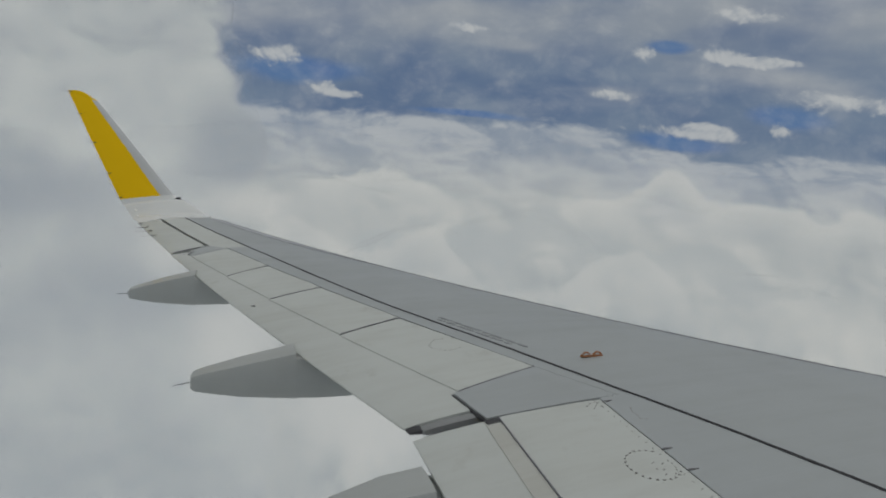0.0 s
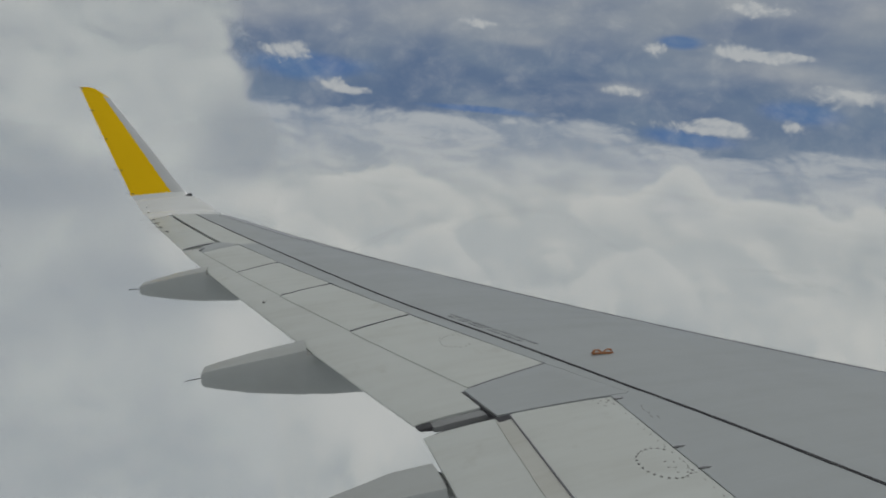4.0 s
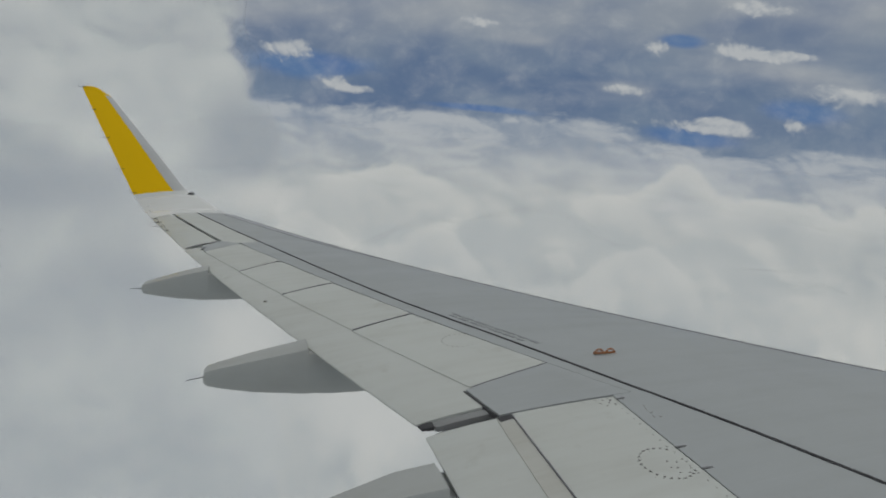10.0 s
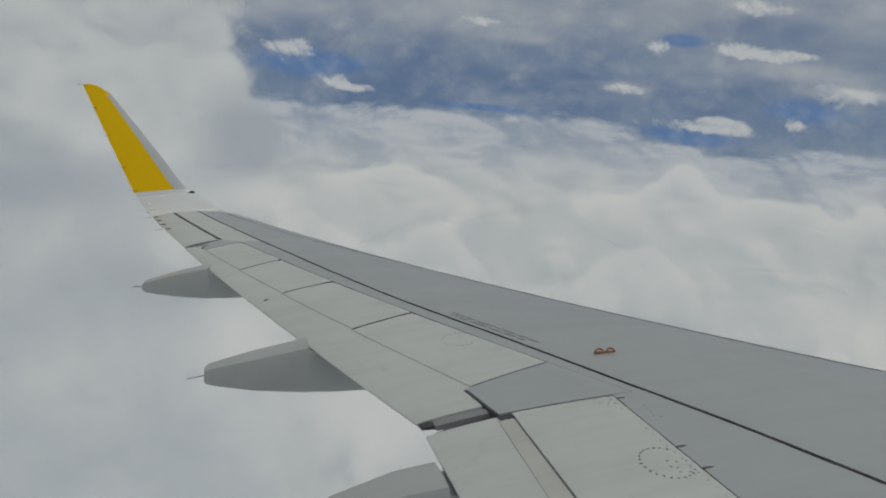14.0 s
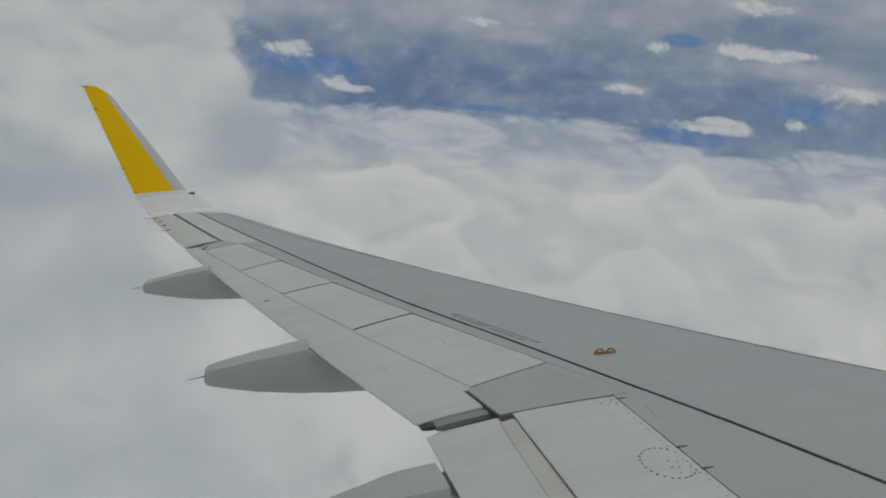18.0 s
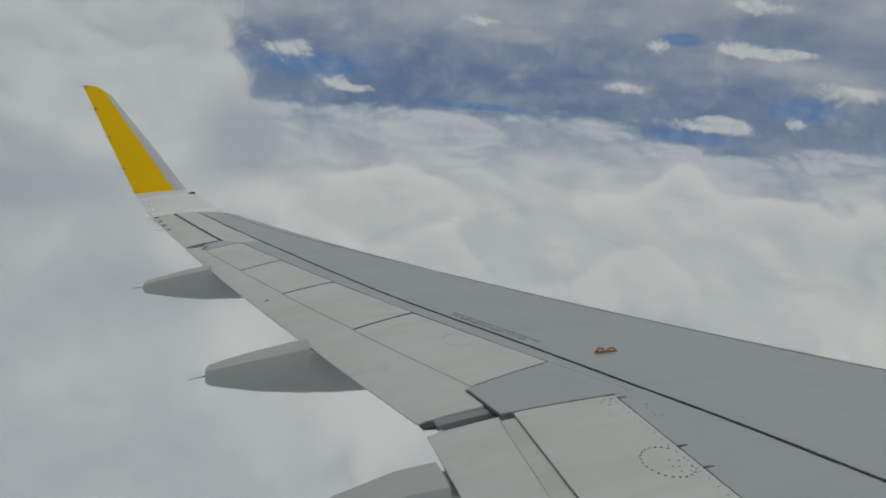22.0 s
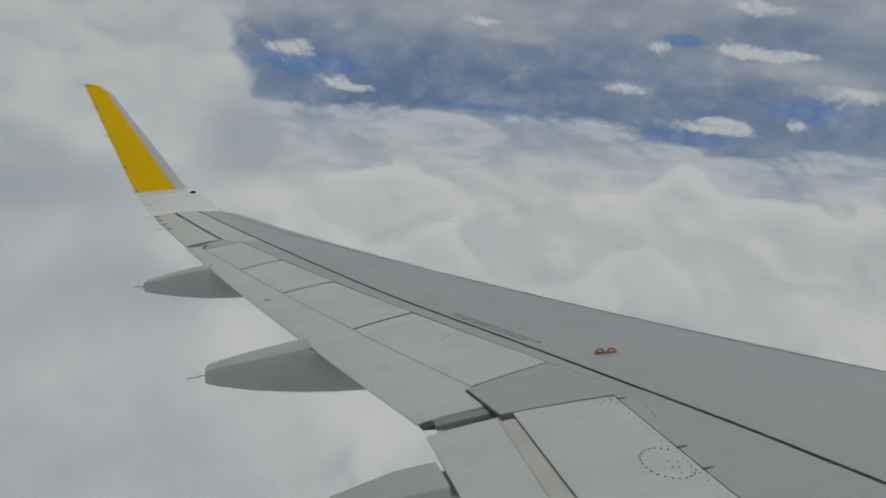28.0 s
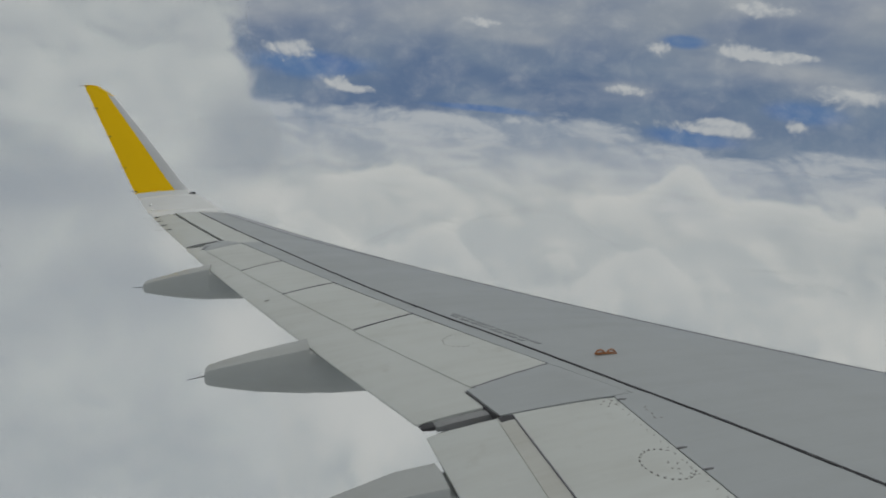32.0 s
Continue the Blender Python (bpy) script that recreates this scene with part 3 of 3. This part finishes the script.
# fairings of the flap tracks
def pod_rings(s, stations):
    rings = []
    for a, zt, zb, hw in stations:
        ring = [Vector((x * hw, 0, zt + z * hw)) for x, z in ((-0.94, -0.10), (-0.90, -0.02), (-0.6, 0.0), (0.0, 0.015), (0.6, 0.0), (0.90, -0.02), (0.94, -0.10))]
        k = zt - zb
        ring += [Vector((x * hw, 0, zb + z * k)) for x, z in ((1.0, 0.72), (1.0, 0.45), (0.95, 0.22), (0.80, 0.07), (0.5, 0.01), (0.0, 0.0),
                                                            (-0.5, 0.01), (-0.80, 0.07), (-0.95, 0.22), (-1.0, 0.45), (-1.0, 0.72))]
        lean, mid = math.tan(radians(5.1)) + 0.0084 * (s - 1.98), (zt + zb) / 2
        rings.append([Vector((-s - v.x + lean * (v.z - mid) * 0.6, -a, v.z + lean * v.x)) for v in ring])
    return rings


def fairing(s, stations, cut):
    """stations: (aft, top, bottom, half width) from front to back; the tail cone starts at station cut."""
    tail = loft("flap_track_fairing", pod_rings(s, stations[cut:]), FAIRING, wing, "grey pod-shaped fairing behind the flap")
    front = [(a, zt, zb + 0.006, hw * 0.965) for a, zt, zb, hw in stations[:cut]]
    a, zt, zb, hw = stations[cut]
    front.append((a + 0.03, zt - 0.06, zb + 0.006, hw * 0.965))
    loft("fixed_front", pod_rings(s, front), FAIRING, tail, "fixed front piece under the wing")
    return tail


def spike(name, a, b, r, mat, parent, label=""):
    """A thin tapered rod."""
    d = (Vector(b) - Vector(a))
    bm = bmesh.new()
    bmesh.ops.create_cone(bm, cap_ends=True, segments=6, radius1=r, radius2=r * 0.45, depth=d.length,
                          matrix=Matrix.Translation((Vector(a) + Vector(b)) / 2) @ d.to_track_quat("Z", "Y").to_matrix().to_4x4())
    return part(name, bm, mat, parent, label)


pods = [
    (5.77, [(4.6, 0.02, -0.05, 0.05), (5.2, 0.10, -0.20, 0.14), (5.9, 0.20, -0.28, 0.18), (6.08, 0.20, -0.28, 0.19), (6.12, 0.20, -0.28, 0.19), (6.125, 0.258, -0.28, 0.19), (6.38, 0.228, -0.24, 0.18), (6.75, 0.13, -0.2, 0.15), (7.2, -0.02, -0.17, 0.09)], (7.38, -0.14)),
    (8.47, [(5.0, 0.42, 0.34, 0.05), (5.5, 0.45, 0.25, 0.12), (6.1, 0.56, 0.225, 0.17), (6.5, 0.62, 0.228, 0.19), (6.68, 0.645, 0.24, 0.195), (6.71, 0.692, 0.24, 0.195), (7.2, 0.60, 0.285, 0.165), (7.5, 0.535, 0.335, 0.12), (7.61, 0.505, 0.36, 0.10), (7.635, 0.48, 0.38, 0.075)], (7.785, 0.405)),
    (12.12, [(6.6, 1.06, 1.00, 0.05), (7.0, 1.10, 0.90, 0.12), (7.4, 1.19, 0.865, 0.17), (7.78, 1.26, 0.87, 0.20), (7.80, 1.318, 0.87, 0.20), (8.2, 1.235, 0.905, 0.165), (8.5, 1.155, 0.95, 0.12), (8.64, 1.115, 0.98, 0.10), (8.665, 1.09, 1.00, 0.075)], (8.82, 1.045)),
]
for (s, st, (wa, wz)), cut in zip(pods, (5, 5, 4)):
    ob = fairing(s, st, cut)
    end = st[-1]
    spike("static_wick", (-s, -end[0] + 0.01, (end[1] + end[2]) / 2), (-s, -wa, wz), 0.0055, SEAL_AND_SHADE, ob, "thin dark static wick")


# ---- paint marks and small fittings on the wing ----
def decal(name, outline, mat, parent, label="", lift=0.004):
    """A thin painted mark: a flat outline in (s, aft), laid on the skin with a little thickness."""
    n = len(outline)
    top = [skin(s, a) + Vector((0, 0, lift)) for s, a in outline]
    verts = top + [v - Vector((0, 0, lift + 0.002)) for v in top]
    faces = [tuple(range(n)), tuple(reversed(range(n, 2 * n)))] + [(i, (i + 1) % n, n + (i + 1) % n, n + i) for i in range(n)]
    return mesh_object(name, verts, faces, mat, parent, label, smooth=False)


LINE = [(2.2, 3.62), (4.631, 4.10), (5.521, 4.294), (6.456, 4.558), (7.714, 4.987), (9.51, 5.672), (12.71, 6.792), (16.614, 8.269)]


def line_aft(s):
    for (s0, a0), (s1, a1) in zip(LINE, LINE[1:]):
        if s <= s1:
            return lerp(a0, a1, (s - s0) / (s1 - s0))
    return LINE[-1][1]


rings = []
for s in np.linspace(2.2, 16.6, 90):
    a = sum(line_aft(s + d) for d in (-0.3, -0.1, 0.1, 0.3)) / 4 if s < 16.2 else line_aft(s)
    rings.append([skin(s, a - 0.013) + Vector((0, 0, 0.004)), skin(s, a + 0.013) + Vector((0, 0, 0.004)),
                  skin(s, a + 0.013) - Vector((0, 0, 0.002)), skin(s, a - 0.013) - Vector((0, 0, 0.002))])
loft("walkway_line", rings, STRIPE, wing, "thin black painted boundary line")


def word_bar(row, s_from, s_to):
    """One illegible word of the notice beside the boundary line."""
    off = (-0.135, -0.075)[row]
    q = []
    for s, d in ((s_from, 0.0), (s_to, 0.0), (s_to, -0.030), (s_from, -0.030)):
        q.append((s, line_aft(s) + off + d))
    decal("lettering", q, TEXT, wing, "faded dark lettering too small to read")


for row, words in ((0, (0.17, 0.09, 0.24, 0.05, 0.15, 0.12, 0.10)), (1, (0.10, 0.12, 0.22, 0.16, 0.13, 0.07))):
    s = 8.70 - 0.05 * row
    for w in words:
        word_bar(row, s, s - w)
        s -= w + 0.045


def stud(bm, s, a, r, h=0.005, drop=0.0):
    p = skin(s, a, drop)
    bmesh.ops.create_cone(bm, cap_ends=True, segments=8, radius1=r, radius2=r * 0.8, depth=h, matrix=Matrix.Translation(p + Vector((0, 0, h / 2 - 0.001))))


def fastener(s, a, r=0.0095, mat=None):
    bm = bmesh.new()
    stud(bm, s, a, r)
    part("fastener", bm, mat or FASTENER, wing, smooth=False)


SOFT_FASTENER = plain("worn_fastener", (0.36, 0.355, 0.34), 0.5)
for i in range(19):                                     # access cover of the inner spoiler
    w = radians(-42 + i * 14.7)
    fastener(5.225 + 0.185 * math.cos(w), 4.955 + 0.135 * math.sin(w), 0.0085)
for ds, da in ((0.04, 0.0), (-0.02, 0.03), (-0.05, -0.03), (0.02, -0.05), (-0.09, 0.0), (0.0, 0.06), (-0.07, 0.05), (0.07, 0.04)):
    fastener(5.17 + ds, 4.90 + da, 0.007, SOFT_FASTENER)
for i in range(15):                                     # fainter cover of the next spoiler
    w = radians(-40 + i * 18)
    fastener(7.86 + 0.17 * math.cos(w), 5.40 + 0.15 * math.sin(w), 0.008, SOFT_FASTENER)
for i in range(26):
    s = 6.16 - 0.085 * i
    fastener(s, SP_F(s) + 0.045, 0.006, SOFT_FASTENER)
for i in range(7):
    fastener(6.19 + 0.008 * i, 4.80 + 0.095 * i, 0.006, SOFT_FASTENER)
for s, a in ((6.16, 4.80), (6.12, 4.83), (6.17, 4.85), (6.09, 4.80), (6.08, 4.86), (6.13, 4.89)):
    fastener(s, a, 0.008)
for s, a in ((5.98, 4.64), (5.93, 4.66), (5.86, 4.66), (5.80, 4.68), (5.78, 4.64)):
    fastener(s, a, 0.008, SOFT_FASTENER)
for s in (6.155, 5.36, 5.085, 4.60):                    # hinge fairings in front of the inner spoiler
    bm = bmesh.new()
    bmesh.ops.create_uvsphere(bm, u_segments=10, v_segments=6, radius=1.0,
                              matrix=Matrix.Translation(skin(s, SP_F(s) - 0.03)) @ Matrix.Diagonal((0.009, 0.045, 0.008, 1)))
    part("hinge_cover", bm, RAIL, wing, "small dark hinge cover")
for f, bk in ends[1:4]:
    for k in (0.0, 0.5):
        s = f - 0.9 * k - 0.35
        bm = bmesh.new()
        bmesh.ops.create_uvsphere(bm, u_segments=10, v_segments=6, radius=1.0,
                                  matrix=Matrix.Translation(skin(s, FRONT(s) - 0.01)) @ Matrix.Diagonal((0.06, 0.022, 0.006, 1)))
        part("hinge_cover", bm, BOX_GREY, wing)

# life-line fitting: a low orange plate with two eyes
bm = bmesh.new()
base = skin(7.066, 4.36)
bmesh.ops.create_cube(bm, size=1, matrix=Matrix.Translation(base + Vector((0, 0, 0.008))) @ Matrix.Diagonal((0.030, 0.190, 0.014, 1)))
rail = part("lifeline_fitting", bm, ORANGE, wing, "small orange anchor plate with two eyes")
for dy in (-0.052, 0.052):
    bm = bmesh.new()
    n, m = 14, 6
    grid = [[bm.verts.new(base + Vector((0.011 * math.sin(2 * math.pi * j / m),
                                         dy - (0.036 + 0.008 * math.cos(2 * math.pi * j / m)) * math.cos(math.pi * i / n),
                                         0.010 + (0.027 + 0.008 * math.cos(2 * math.pi * j / m)) * math.sin(math.pi * i / n))))
             for j in range(m)] for i in range(n + 1)]
    for i in range(n):
        for j in range(m):
            bm.faces.new((grid[i][j], grid[i][(j + 1) % m], grid[i + 1][(j + 1) % m], grid[i + 1][j]))
    part("eye", bm, ORANGE, rail)

# static wicks on aileron and tip
for s in (16.33, 15.95, 15.55, 15.12):
    a = trail(s)
    e = skin(s, a - 0.03)
    spike("static_wick", e, e + Vector((0.0, -0.23, -0.01)), 0.0045, SEAL_AND_SHADE, wing, "thin dark static wick")
    bm = bmesh.new()
    bmesh.ops.create_cube(bm, size=1, matrix=Matrix.Translation(e + Vector((0, 0.02, 0.008))) @ Matrix.Diagonal((0.014, 0.06, 0.010, 1)))
    part("wick_base", bm, SEAL_AND_SHADE, wing)
for t in (0.672, 0.75, 0.835, 0.915, 0.995):
    e = along(TE_ST, t) + Vector((0.006, 0.01, 0))
    spike("static_wick", e, e + Vector((0.0, -0.12, 0.01)), 0.004, SEAL_AND_SHADE, winglet, "thin dark static wick")
    bm = bmesh.new()
    bmesh.ops.create_cube(bm, size=1, matrix=Matrix.Translation(e + Vector((0.004, 0.03, 0))) @ Matrix.Diagonal((0.014, 0.05, 0.016, 1)))
    part("wick_base", bm, SEAL_AND_SHADE, winglet)
bm = bmesh.new()
e = along(LE_ST, 0.63)
bmesh.ops.create_uvsphere(bm, u_segments=14, v_segments=8, radius=1.0, matrix=Matrix.Translation(e + Vector((0.03, -0.05, -0.05))) @ pose(0, 0, 0, 35, 0, 0) @ Matrix.Diagonal((0.05, 0.14, 0.055, 1)))
part("position_light", bm, LENS, winglet, "dark glossy position light window")
# two small white beads added as glints near the tip's back edge
for s, a, z in ((17.238, 9.258, 2.446), (17.115, 9.21, 2.337)):
    bm = bmesh.new()
    bmesh.ops.create_uvsphere(bm, u_segments=10, v_segments=6, radius=1.0, matrix=Matrix.Translation((-s, -a, z)) @ Matrix.Diagonal((0.022, 0.03, 0.022, 1)))
    part("glint_bead", bm, GLINT_WHITE, winglet, "small bright white bead standing in for a glint")
# drain tab on the flap
bm = bmesh.new()
bmesh.ops.create_cube(bm, size=1, matrix=Matrix.Translation(skin(10.128, at_u(10.128, 0.945), 0.010)) @ Matrix.Diagonal((0.02, 0.05, 0.010, 1)))
part("drain_tab", bm, RAIL, wing, "small dark tab")


# ---- clouds ----
def hash3(ix, iy, iz, k):
    h = np.sin(ix * 127.1 + iy * 311.7 + iz * 191.3 + k * 74.7) * 43758.5453
    return h - np.floor(h)


def swell(x, y, size, k):
    """Smooth waves, 0 to 1, about size metres apart."""
    gx, gy = x / size, y / size
    ix, iy = np.floor(gx), np.floor(gy)
    fx, fy = gx - ix, gy - iy
    fx, fy = fx * fx * (3 - 2 * fx), fy * fy * (3 - 2 * fy)
    a, b, c, d = hash3(ix, iy, 0, k), hash3(ix + 1, iy, 0, k), hash3(ix, iy + 1, 0, k), hash3(ix + 1, iy + 1, 0, k)
    return (a + (b - a) * fx) * (1 - fy) + (c + (d - c) * fx) * fy


def puffs(p, size, k):
    """Rounded heads in space, 0 to 1, about size metres apart."""
    g = p / size
    i = np.floor(g)
    heap = np.zeros(p.shape[:-1])
    for a, b, c in itertools.product((-1, 0, 1), repeat=3):
        x, y, z = i[..., 0] + a, i[..., 1] + b, i[..., 2] + c
        h = hash3(x, y, z, k)
        r2 = (0.70 + 0.45 * h) ** 2
        d = (g[..., 0] - x - h) ** 2 + (g[..., 1] - y - (h * 7.31) % 1) ** 2 + (g[..., 2] - z - (h * 13.7) % 1) ** 2
        heap += np.exp(7 * np.maximum(1 - d / r2, 0) * (0.6 + 0.4 * h))
    return np.log(heap / 27) / 7 + 0.3


def smooth(v):
    v = np.clip(v, 0, 1)
    return v * v * (3 - 2 * v)


def swollen(P, octaves, rough, flat=False):
    """A grid of points pushed outwards along its normals by heads of several sizes."""
    for size, amp, k in octaves:
        du = np.gradient(P, axis=0)
        dv = np.roll(P, -1, 1) - np.roll(P, 1, 1)
        n = np.cross(dv, du) * (-1 if flat else 1)
        n /= np.maximum(np.linalg.norm(n, axis=-1, keepdims=True), 1e-9)
        bend = np.stack([swell(P[..., 1], P[..., 2], size * 0.8, k + 3), swell(P[..., 2], P[..., 0], size * 0.8, k + 4), swell(P[..., 0], P[..., 1], size * 0.8, k + 5)], -1)
        P = P + n * (puffs(P + bend * size * 0.6, size, k) * amp * rough)[..., None]
    return P


def grid_object(name, P, mat):
    """A mesh from rows of points; each row closes on itself."""
    nr, na = P.shape[:2]
    i = (np.arange(nr - 1)[:, None] * na + np.arange(na)[None, :]).ravel()
    j = (np.arange(nr - 1)[:, None] * na + (np.arange(na)[None, :] + 1) % na).ravel()
    q = np.stack([i, j, j + na, i + na], -1)
    me = bpy.data.meshes.new(name)
    me.vertices.add(nr * na)
    me.vertices.foreach_set("co", P.ravel())
    me.loops.add(q.size)
    me.loops.foreach_set("vertex_index", q.ravel())
    me.polygons.add(len(q))
    me.polygons.foreach_set("loop_start", np.arange(0, q.size, 4))
    me.polygons.foreach_set("use_smooth", np.ones(len(q), bool))
    me.update()
    me.validate()
    me.materials.append(mat)
    return new(name, me)


def abeam(az, dist, drop=0.0):
    """A place dist metres away, az degrees towards the nose from the wing's line, drop metres over the eye."""
    w = radians(74 - az)
    return Vector((EYE.x - math.sin(w) * dist, EYE.y + math.cos(w) * dist, EYE.z + drop))


# cloud deck: heaps that stand out of it, as (azimuth, metres away, radius, height)
HEAPS = [(11, 2080, 190, 42), (18.6, 1500, 170, 48), (24, 1350, 130, 26), (9, 1120, 150, 52), (1, 950, 130, 40), (-8, 1350, 160, 35), (29, 1050, 150, 40), (-11, 800, 100, 30)]


def deck_base(x, y, r):
    wx = x + 90 * (swell(x, y, 150, 1) - 0.5) + 40 * (swell(x, y, 60, 2) - 0.5)
    wy = y + 90 * (swell(x, y, 150, 3) - 0.5) + 40 * (swell(x, y, 60, 4) - 0.5)
    h = 60 * (swell(wx, wy, 620, 7) - 0.5) + 26 * (swell(wx, wy, 240, 8) - 0.5)
    for az, dist, rad, high in HEAPS:
        c = abeam(az, dist)
        h = h + high * smooth(1.15 - np.hypot(wx - c.x, wy - c.y) / rad)
    edge = 2180 + 240 * (swell(x, y, 420, 21) - 0.5) + 120 * (swell(x, y, 130, 22) - 0.5)
    return EYE.z - 425 + h - 260 * smooth((r - edge) / 420)


view = radians(74)
dense = np.linspace(view - radians(41), view + radians(41), 420)
rest = np.linspace(view + radians(41), view + radians(319), 110)[1:-1]
R, A = np.meshgrid(np.concatenate([np.linspace(4, 240, 16), np.geomspace(250, 2750, 330)]), np.concatenate([dense, rest]), indexing="ij")
X, Y = EYE.x - np.sin(A) * R, EYE.y + np.cos(A) * R
deck = np.stack([X, Y, deck_base(X, Y, R)], -1)
rough = (0.35 + 0.65 * smooth((swell(X, Y, 380, 31) - 0.3) * 2.2)) * (0.5 + 0.5 * smooth((R - 400) / 500))
deck = swollen(deck, ((260, 50, 1), (115, 20, 2)), rough, True)
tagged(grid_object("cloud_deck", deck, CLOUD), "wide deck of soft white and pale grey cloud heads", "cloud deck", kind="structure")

# towering cloud beside the wing tip
foot = abeam(-37, 900)
Z, A = np.meshgrid(np.concatenate([np.linspace(-520, 60, 200), np.linspace(60, 170, 40)[1:]]), np.linspace(0, 2 * math.pi, 400, endpoint=False), indexing="ij")
girth = 268 + 44 * np.exp(-((Z + 190) / 90) ** 2) + 60 * smooth((-Z - 330) / 180)
girth = np.maximum(girth * np.sqrt(np.clip(1 - np.clip((Z - 40) / 132, 0, 1) ** 2, 0, 1)), 0.5)
girth = girth + 40 * (swell(A * 300, Z, 170, 41) - 0.5) * smooth((170 - Z) / 60)
tower = np.stack([foot.x + np.cos(A) * girth, foot.y + np.sin(A) * girth, EYE.z + Z], -1)
tower = swollen(tower, ((210, 62, 11), (92, 26, 12), (42, 10, 13)), 1.0)
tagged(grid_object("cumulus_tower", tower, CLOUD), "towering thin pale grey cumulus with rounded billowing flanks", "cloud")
